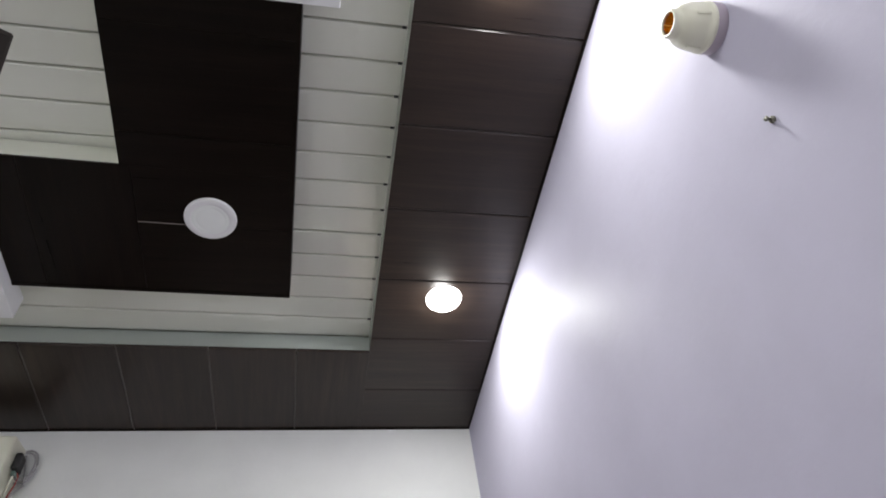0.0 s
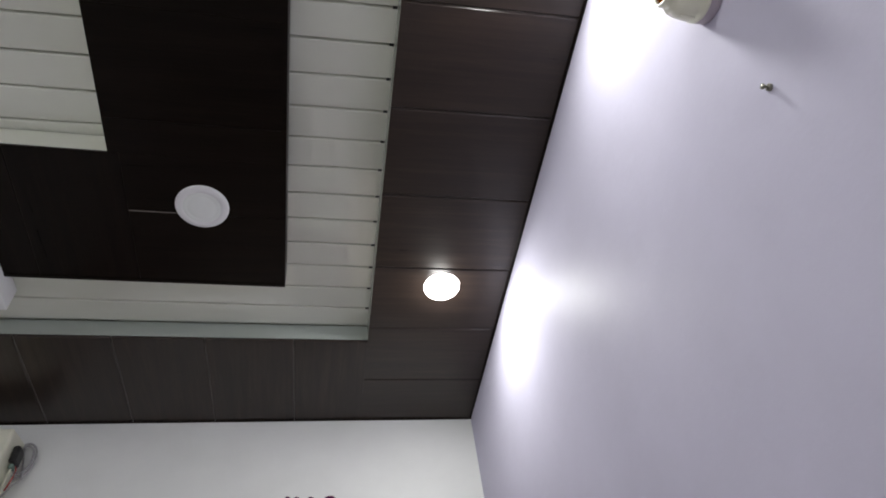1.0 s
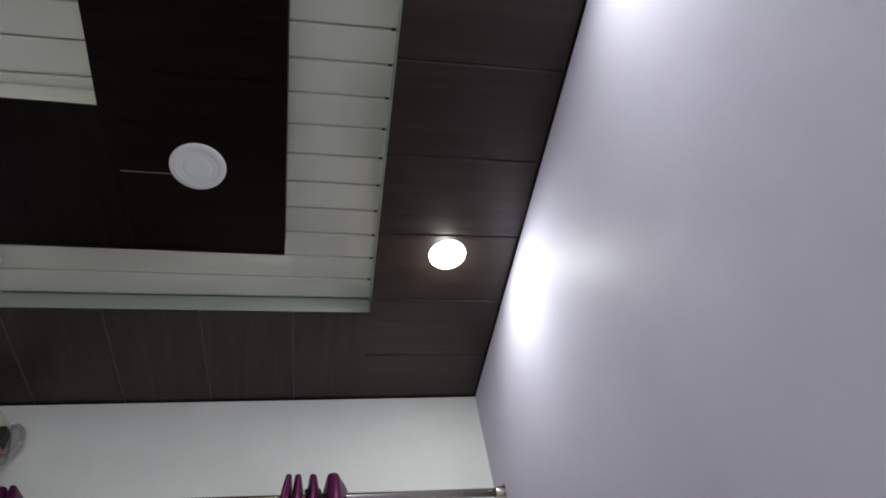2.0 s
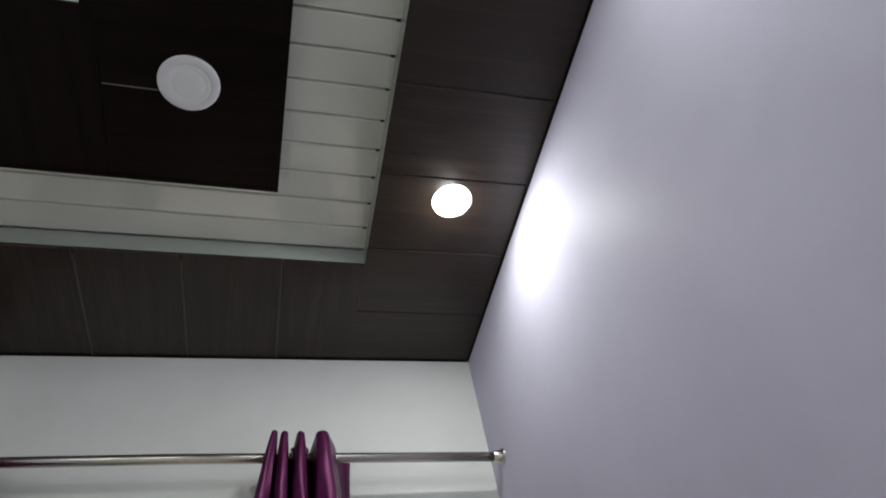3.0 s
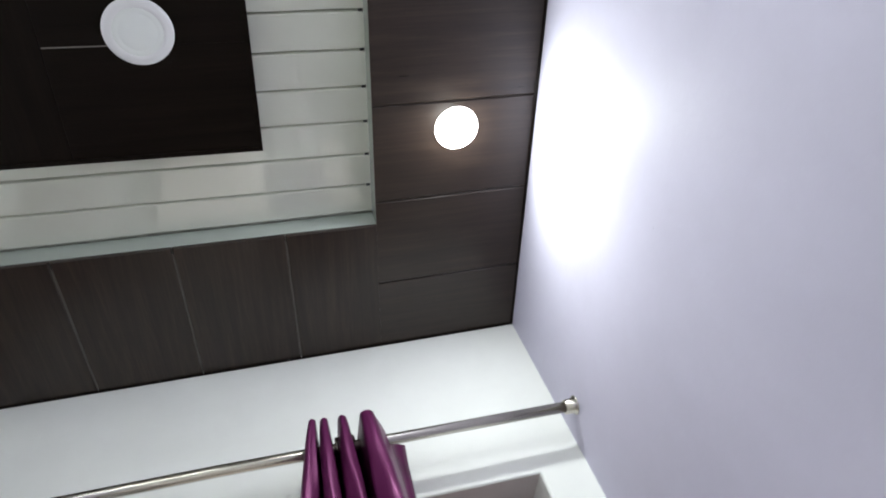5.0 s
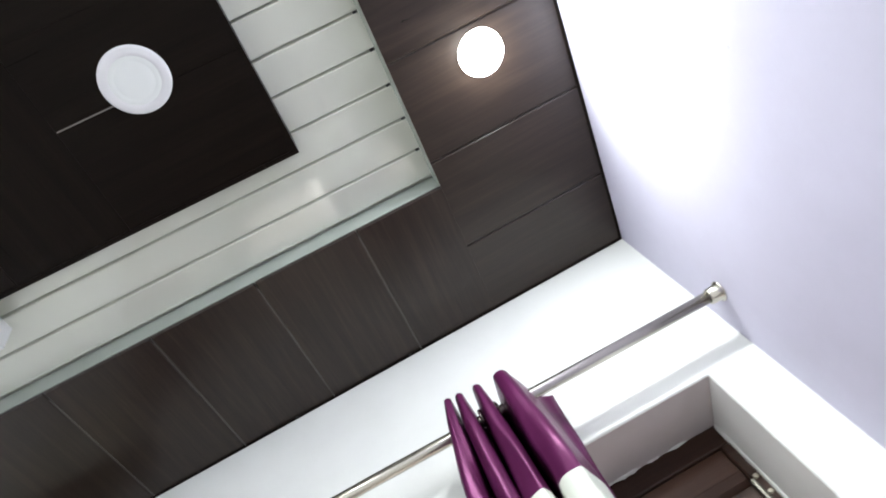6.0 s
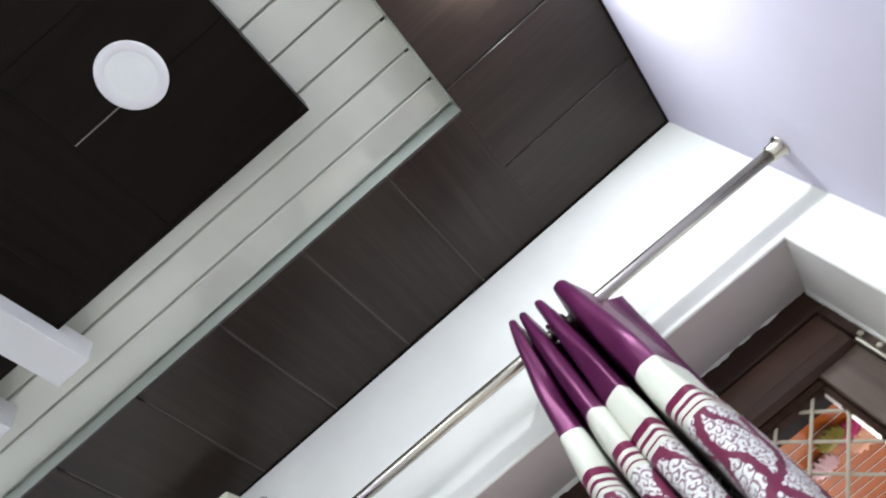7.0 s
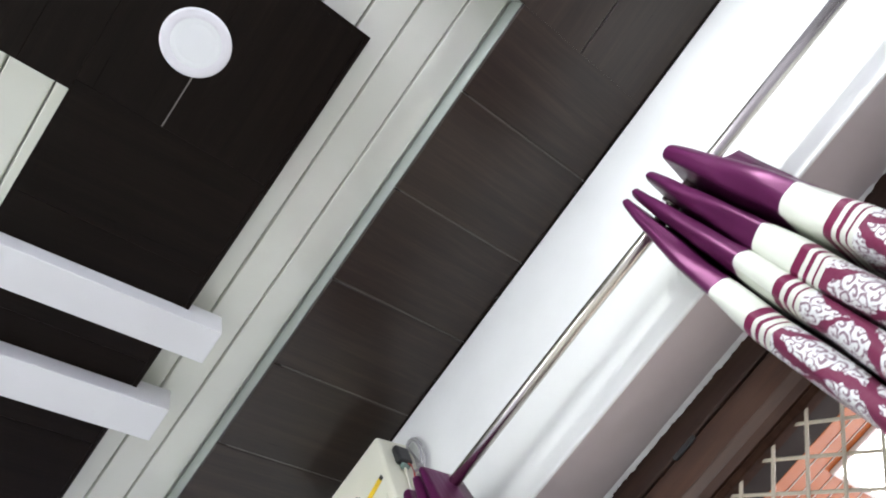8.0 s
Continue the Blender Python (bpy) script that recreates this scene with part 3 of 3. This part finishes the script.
# hinge and painted-over screws on the frame
bm = bmesh.new()
lathe(bm, [(0, 0.052), (0.006, 0.05), (0.0065, 0.0), (0.006, -0.05), (0, -0.052)], Matrix.Translation((DX1 - 0.0255, YF - 0.002, 1.98)), 12)
part("hinge", bm, M_NAIL, door)
for z in (2.035, 1.995, 1.935, 1.875):
    bm = bmesh.new()
    lathe(bm, [(0, 0.004), (0.0045, 0.003), (0.006, 0.0), (0.006, -0.002)], pose(DX1 - 0.013, YF - 0.001, z, 90), 10)
    part("screw", bm, M_WIRE, door)
bm = bmesh.new()
box(bm, -0.935, -0.875, YF - 0.001, YF + 0.005, 2.119, 2.129, 0.001)
part("latch_plate", bm, M_BLACK, door)

# ragged plaster lip where the reveal meets the frame
bm = bmesh.new()
rng = random.Random(5)
prev = None
xs_lip = [DX0 + 0.01 + k * 0.007 for k in range(int((DX1 - DX0 - 0.02) / 0.007) + 1)]
ring = []
for x in xs_lip:
    d = 0.002 + 0.005 * max(0.0, noise.noise(Vector((x * 17, 3.1, 0)))) + 0.005 * max(0.0, noise.noise(Vector((x * 90, 5.3, 0)))) + 0.0025 * rng.random()
    zt = DZ + 0.0200
    ring.append([bm.verts.new(p) for p in ((x, YF - 0.012, zt), (x, YF - 0.006, zt - d * 0.7), (x, YF + 0.001, zt - d))])
for a, b in zip(ring, ring[1:]):
    for k in range(2):
        bm.faces.new((a[k], a[k + 1], b[k + 1], b[k]))
ring = []
for k in range(170):
    z = DZ + 0.012 - k * 0.012
    d = 0.003 + 0.010 * max(0.0, noise.noise(Vector((z * 17, 7.7, 0)))) + 0.0018 * rng.random()
    ring.append([bm.verts.new(p) for p in ((DX1 + 0.0005, YF - 0.012, z), (DX1 - d * 0.7, YF - 0.006, z), (DX1 - d, YF + 0.001, z))])
for a, b in zip(ring, ring[1:]):
    for k in range(2):
        bm.faces.new((a[k], a[k + 1], b[k + 1], b[k]))
thing("plaster_lip", bm, M_WHITE, "ragged white plaster edge round the door frame", "plaster", "structure")


# ---------------------------------------------------------------- curtain rod and curtains
RODY, RODZ = -0.0930, 2.261
rod = empty("curtain_rod", (0, RODY, RODZ), "brushed steel curtain rod on a wall socket", "curtain rod")
bm = bmesh.new()
tube(bm, [(-1.62, RODY - 0.006, RODZ - 0.003), (-0.8, RODY - 0.004, RODZ - 0.003), (-0.004, RODY + 0.004, RODZ - 0.011)], 0.0125, 24)
part("pole", bm, M_STEEL, rod, smooth=True)
bm = bmesh.new()
lathe(bm, [(0, 0.0), (0.0225, 0.0), (0.0228, 0.002), (0.0215, 0.004), (0.0175, 0.0055), (0.0168, 0.026), (0.0155, 0.028), (0.0126, 0.028)], pose(0, RODY + 0.004, RODZ - 0.011, 0, -90), 32)
part("wall_socket", bm, M_STEEL, rod, smooth=True)
for a in (0.4, 3.5):
    bm = bmesh.new()
    lathe(bm, [(0, 0.0062), (0.0022, 0.0058), (0.0026, 0.0040)], pose(0, RODY + 0.004 + 0.0195 * math.cos(a), RODZ - 0.011 + 0.0195 * math.sin(a), 0, -90), 8)
    part("screw", bm, M_NAIL, rod)
bm = bmesh.new()
box(bm, -1.60, -1.57, RODY - 0.008, -0.001, RODZ - 0.006, RODZ + 0.010, 0.002)
part("bracket", bm, M_STEEL, rod)


def curtain(turn, shift, label):
    """An eyelet curtain drawn together: tight folds at the rod that open as it falls."""
    def plan(folds, front, back, start, end):
        """Points of a plan of round-fronted folds (centre, half width), joined by narrow valleys."""
        pts = [start]
        for i, (c, w, dy) in enumerate(folds):
            yf = front + dy
            for k in range(13):
                a = math.pi * (1 - k / 12)
                pts.append((c + w * math.cos(a), yf + w - 1.15 * w * math.sin(a)))
            if i + 1 < len(folds):
                nc, nw, _ = folds[i + 1]
                v = 0.5 * (c + w + nc - nw)
                pts += [(v - 0.0025, back - 0.012), (v, back), (v + 0.0025, back - 0.012)]
        return pts + [(folds[-1][0] + folds[-1][1] + 0.022, 0.5 * (front + back) + 0.006), (0.5 * (folds[-1][0] + folds[-1][1] + end[0]), 0.6 * end[1] + 0.4 * back - 0.012), end]

    def even(pts, n):
        """The same line as n + 1 points, lightly smoothed."""
        out = []
        for i in range(n + 1):
            f = i / n * (len(pts) - 1)
            j = min(int(f), len(pts) - 2)
            e = f - j
            out.append((pts[j][0] + (pts[j + 1][0] - pts[j][0]) * e, pts[j][1] + (pts[j + 1][1] - pts[j][1]) * e))
        for _ in range(2):
            out = [out[0]] + [tuple(0.25 * a + 0.5 * b + 0.25 * c for a, b, c in zip(*out[k - 1:k + 2])) for k in range(1, n)] + [out[-1]]
        return out

    top_folds = [(-0.593, 0.0065, 0.0), (-0.569, 0.0075, 0.003), (-0.532, 0.009, 0.006), (-0.479, 0.014, 0.004)]
    low_folds = [(-0.632, 0.0225, 0.004), (-0.580, 0.0225, 0.0), (-0.531, 0.023, -0.002), (-0.468, 0.031, -0.010)]
    ns, nz = 176, 64
    tips = even(plan(top_folds, -0.162, -0.035, (-0.604, -0.070), (-0.396, -0.022)), ns)
    low = even(plan(low_folds, -0.200, -0.045, (-0.655, -0.065), (-0.420, -0.048)), ns)
    crossings = [-0.604, -0.577, -0.546, -0.512, -0.452]

    z_top, z_low, z_end = 2.289, 1.90, 0.12
    bm = bmesh.new()
    uvl = bm.loops.layers.uv.new("UVMap")
    grid, length = [], [0.0]
    for i in range(ns + 1):
        s = i / ns
        a, b = tips[i], low[i]
        col = []
        for j in range(nz + 1):
            q = (j / nz) ** 1.5
            z = z_top + (z_end - z_top) * q
            k = min(1.0, (z_top - z) / (z_top - z_low))
            k = k ** 0.85 if k < 1 else 1.0
            x, y = a[0] + (b[0] - a[0]) * k, a[1] + (b[1] - a[1]) * k
            x += (0.008 * noise.noise(Vector((s * 9, z * 3, shift))) + 0.0050 * noise.noise(Vector((s * 16, z * 9, shift)))) * min(1, 0.25 + k)
            y += (0.010 * noise.noise(Vector((s * 9, z * 3, shift + 4))) + 0.0060 * noise.noise(Vector((s * 16, z * 9, shift + 7)))) * min(1, 0.2 + k)
            sag = 0.012 * (y - RODY + 0.07) if j == 0 else 0
            col.append((bm.verts.new((turn * x + shift, min(y, -0.012), z - sag)), z_top - z))
        grid.append(col)
        if i:
            w0 = Vector((*low[i], 0)) - Vector((*low[i - 1], 0))
            length.append(length[-1] + w0.length)
    for i in range(ns):
        for j in range(nz):
            f = bm.faces.new((grid[i][j][0], grid[i + 1][j][0], grid[i + 1][j + 1][0], grid[i][j + 1][0]))
            for loop, (a, c) in zip(f.loops, ((i, j), (i + 1, j), (i + 1, j + 1), (i, j + 1))):
                loop[uvl].uv = (length[a], grid[a][c][1])
    cur = empty("curtain", (-0.5 * turn + shift, RODY, 0.12), label, "curtain", "eyelet curtains")
    cloth = part("cloth", bm, M_CLOTH, cur, smooth=True)
    sol = cloth.modifiers.new("thickness", "SOLIDIFY")
    sol.thickness, sol.offset = 0.0016, 0.0
    # steel eyelets where the cloth crosses the rod
    for x in crossings:
        x, ang = turn * x + shift, 78
        bm = bmesh.new()
        m = pose(x, RODY, RODZ + 0.002, 0, 0, ang) @ pose(0, 0, 0, 90)
        lathe(bm, [(0.0195, -0.0022), (0.0165, -0.0034), (0.0145, 0.0), (0.0165, 0.0034), (0.0195, 0.0022), (0.0205, 0.0), (0.0195, -0.0022)], m, 24)
        part("eyelet", bm, M_STEEL, cloth, "steel eyelet ring", smooth=True)
    return cur


curtain(1, 0.0, "plum satin eyelet curtain with white damask, drawn together")
curtain(-1, -1.838, "plum satin eyelet curtain bunched beside the ivory box")


# ---------------------------------------------------------------- ivory box on the white wall
def wall_box():
    b = empty("voltage_box", (-1.53, -0.055, 2.30), "ivory plastic electrical box with a plug and yellow mark", "electrical box")
    x0, x1, y0, z0, z1 = -1.70, -1.375, -0.111, 2.36, 2.559
    bm = bmesh.new()
    box(bm, x0, x1, y0, -0.001, z0, z1, 0.008, 3)
    for v in bm.verts:
        if v.co.y > -0.03 and v.co.z > z1 - 0.02:
            v.co.z += 0.012
    part("case", bm, M_BOX, b)
    bm = bmesh.new()
    box(bm, x0 + 0.02, x1 - 0.018, y0 - 0.004, y0 - 0.0005, z0 + 0.016, z0 + 0.030, 0.0015)
    part("lip", bm, M_BOX, b)
    bm = bmesh.new()
    box(bm, -1.462, -1.398, y0 - 0.0022, y0 - 0.0004, 2.424, 2.440, 0.0004)
    bmesh.ops.rotate(bm, cent=(-1.43, y0, 2.432), matrix=Matrix.Rotation(radians(-12), 3, "Y"), verts=bm.verts)
    part("sticker", bm, M_YELLOW, b, "yellow sticker bar")
    bm = bmesh.new()
    box(bm, -1.402, -1.392, y0 - 0.0024, y0 - 0.0004, 2.425, 2.439, 0.0004)
    bmesh.ops.rotate(bm, cent=(-1.43, y0, 2.432), matrix=Matrix.Rotation(radians(-12), 3, "Y"), verts=bm.verts)
    part("mark", bm, M_BLACK, b, "dark end of the sticker")
    for dz, w in ((0.025, 0.022), (0.034, 0.014)):
        bm = bmesh.new()
        box(bm, -1.50 - w, -1.50 + w, y0 - 0.0018, y0 - 0.0004, 2.432 + dz, 2.4345 + dz, 0.0003)
        part("mark", bm, M_BLACK, b, "thin dark mark")
    bm = bmesh.new()
    box(bm, x1 + 0.0005, x1 + 0.020, -0.078, -0.036, 2.472, 2.524, 0.006, 2)
    plug = part("plug", bm, M_BLACK, b, "black plug")
    bm = bmesh.new()
    pts = [(x1 + 0.012, -0.045, 2.512)]
    for k in range(40):
        a = 2.6 - k * 0.34
        r = 0.033 - 0.0003 * k
        pts.append((x1 + 0.013 + r * math.cos(a), -0.014 - 0.0002 * k, 2.510 + 1.85 * r * math.sin(a)))
    pts += [(x1 + 0.03, -0.02, 2.45), (x1 + 0.012, -0.03, 2.42), (x1 + 0.004, -0.05, 2.36)]
    tube(bm, pts, 0.0032, 8)
    part("cable", bm, M_CABLE, plug, "grey coiled cable", smooth=True)
    bm = bmesh.new()
    tube(bm, [(x1 + 0.008, -0.06, 2.472), (x1 + 0.011, -0.062, 2.45), (x1 + 0.007, -0.065, 2.37)], 0.0035, 8)
    part("wire", bm, M_BOX, plug, "ivory wire", smooth=True)
    bm = bmesh.new()
    tube(bm, [(x1 + 0.013, -0.050, 2.474), (x1 + 0.019, -0.047, 2.462), (x1 + 0.017, -0.044, 2.44), (x1 + 0.010, -0.046, 2.40)], 0.0022, 8)
    part("wire", bm, M_REDWIRE, plug, "thin red wire", smooth=True)
    bm = bmesh.new()
    box(bm, x1 + 0.004, x1 + 0.016, -0.070, -0.050, 2.456, 2.4695, 0.002)
    part("pin_sleeve", bm, M_GREEN, plug, "grey-green plug sleeve")


wall_box()


# ---------------------------------------------------------------- bulb holder and nail on the lilac wall
def bulb_holder(y, z):
    h = empty("bulb_holder", (0, y, z), "ivory plastic bulb holder with a brass socket, no bulb", "bulb holder")
    m = pose(0, y, z, 0, -90) @ Matrix.Diagonal((0.96, 0.96, 0.97, 1))
    bm = bmesh.new()
    lathe(bm, [(0, 0.0), (0.0375, 0.0), (0.0382, 0.002), (0.0382, 0.013), (0.037, 0.015)], m, 40)
    part("base", bm, plastic("mauve_plastic", (0.42, 0.36, 0.42), 0.4), h, "greyish mauve wall plate", smooth=True)
    bm = bmesh.new()
    lathe(bm, [(0.037, 0.015), (0.0385, 0.017), (0.0380, 0.023), (0.0368, 0.0235), (0.0362, 0.032), (0.0340, 0.046), (0.0300, 0.056), (0.0250, 0.062), (0.0218, 0.0635), (0.0214, 0.0725), (0.0198, 0.0755), (0.0172, 0.0755), (0.0165, 0.0715)], m, 40)
    part("shell", bm, M_BOX, h, smooth=True)
    bm = bmesh.new()
    lathe(bm, [(0.0166, 0.0735), (0.0162, 0.050), (0.012, 0.046), (0, 0.046)], m, 32)
    part("socket", bm, M_BRASS, h, "brass socket", smooth=True)
    for a in (0.8, 2.5, 4.1, 5.7):
        bm = bmesh.new()
        box(bm, -0.011, 0.011, -0.0030, 0.0030, 0, 0.0022, 0.0009)
        bmesh.ops.transform(bm, matrix=m @ pose(0, 0, 0, 0, 0, math.degrees(a)) @ pose(0.0350, 0, 0.038, 0, 83, 0), verts=bm.verts)
        part("vent", bm, M_BOX, h)


bulb_holder(-1.609, 2.206)

bm = bmesh.new()
m = pose(0, -1.575, 2.000, 0, -90) @ pose(0, 0, 0, 6, -8)
lathe(bm, [(0.0017, 0.0), (0.0017, 0.0105), (0.0034, 0.0109), (0.0035, 0.0127), (0, 0.0133)], m, 12)
lathe(bm, [(0.0048, 0.0), (0.0046, 0.0035), (0.003, 0.005), (0.0017, 0.005)], m, 12)
thing("wall_screw", bm, M_NAIL, "steel screw standing out of the lilac wall", "screw", smooth=True)

for x, y in ((-0.63, -0.004), (-0.95, -0.004), (-1.22, -0.004)):
    bm = bmesh.new()
    lathe(bm, [(0, 0.003), (0.0028, 0.002), (0.0036, 0.0)], pose(x, y - 0.004, H - 0.006, 180), 10)
    thing("trim_screw", bm, M_BLACK, "small screw head in the dark ceiling bead", "screw", group="bead screws")


# ---------------------------------------------------------------- the passage outside the door
bm = bmesh.new()
box(bm, -3.2, 0.8, 0.25, 2.6, -0.12, 0.0)
thing("passage_floor", bm, M_FLOOR, "beige tiled floor of the passage outside", "floor", "structure")
bm = bmesh.new()
box(bm, -3.2, 0.8, 2.6, 2.75, -0.12, 2.9)
box(bm, 0.65, 0.8, 0.25, 2.6, -0.12, 2.9)
box(bm, -3.2, -3.05, 0.25, 2.6, -0.12, 2.9)
thing("passage_wall", bm, M_REVEAL, "pale mauve walls of the passage outside the door", "wall", "structure")
bm = bmesh.new()
box(bm, -3.05, 0.65, 0.25, 1.46, 2.65, 2.8)
thing("passage_lintel", bm, M_LINTEL, "dark boarded ceiling beside the door outside", "ceiling", "structure")
bm = bmesh.new()
y = 1.46
while y < 2.59:
    plank(bm, -3.05, 0.65, y + 0.002, min(2.6, y + 0.078), 2.65, 0.01, 0.002)
    y += 0.08
box(bm, -3.05, 0.65, 1.46, 2.6, 2.662, 2.70)
for f in bm.faces:
    if f.calc_center_median().z > 2.6605:
        f.material_index = 1
for k in range(14):
    # white beads proud of the joints
    first_face = len(bm.faces)
    box(bm, -3.05, 0.65, 1.46 + 0.08 * (k + 1) - 0.0018, 1.46 + 0.08 * (k + 1) + 0.0018, 2.6475, 2.6500)
    bm.faces.ensure_lookup_table()
    for f in bm.faces[first_face:]:
        f.material_index = 1
thing("passage_ceiling", bm, [M_ORANGE, M_WHITE], "orange glossy ceiling strips with white joints outside", "ceiling", "structure")


def rosette(x, y, z, r, colour, label):
    """A pleated paper rosette hanging under the ceiling."""
    bm = bmesh.new()
    n = 28
    rim = [bm.verts.new((x + r * math.cos(2 * math.pi * k / n), y + r * math.sin(2 * math.pi * k / n), z + (0.012 if k % 2 else -0.012))) for k in range(n)]
    hub = bm.verts.new((x, y, z - 0.02))
    back = bm.verts.new((x, y, z + 0.03))
    for k in range(n):
        bm.faces.new((rim[k], rim[(k + 1) % n], hub))
        bm.faces.new((rim[(k + 1) % n], rim[k], back))
    return thing("paper_rosette", bm, plastic("paper_" + label.split()[0], colour, 0.7, 0.1), label, "decoration", group="paper rosettes")


rosette(0.01, 1.63, 2.625, 0.055, (0.62, 0.06, 0.25), "pink pleated paper rosette under the passage ceiling")
rosette(-0.06, 1.57, 2.615, 0.06, (0.28, 0.25, 0.05), "olive pleated paper rosette under the passage ceiling")
rosette(0.06, 1.73, 2.62, 0.075, (0.85, 0.55, 0.40), "peach pleated paper rosette under the passage ceiling")
rosette(-0.13, 1.71, 2.62, 0.06, (0.80, 0.62, 0.66), "pale pleated paper rosette under the passage ceiling")

tile = empty("square_lamp", (-0.72, 1.86, 2.65), "lit square white lamp on the orange ceiling outside", "ceiling lamp")
bm = bmesh.new()
box(bm, -0.92, -0.52, 1.66, 2.06, 2.632, 2.6495, 0.003)
part("frame", bm, M_LAMP, tile)
bm = bmesh.new()
box(bm, -0.90, -0.54, 1.68, 2.04, 2.628, 2.6318, 0.001)
part("diffuser", bm, glow("passage_lamp_on", (1.0, 0.98, 0.97), 4.0), tile, "glowing white diffuser")
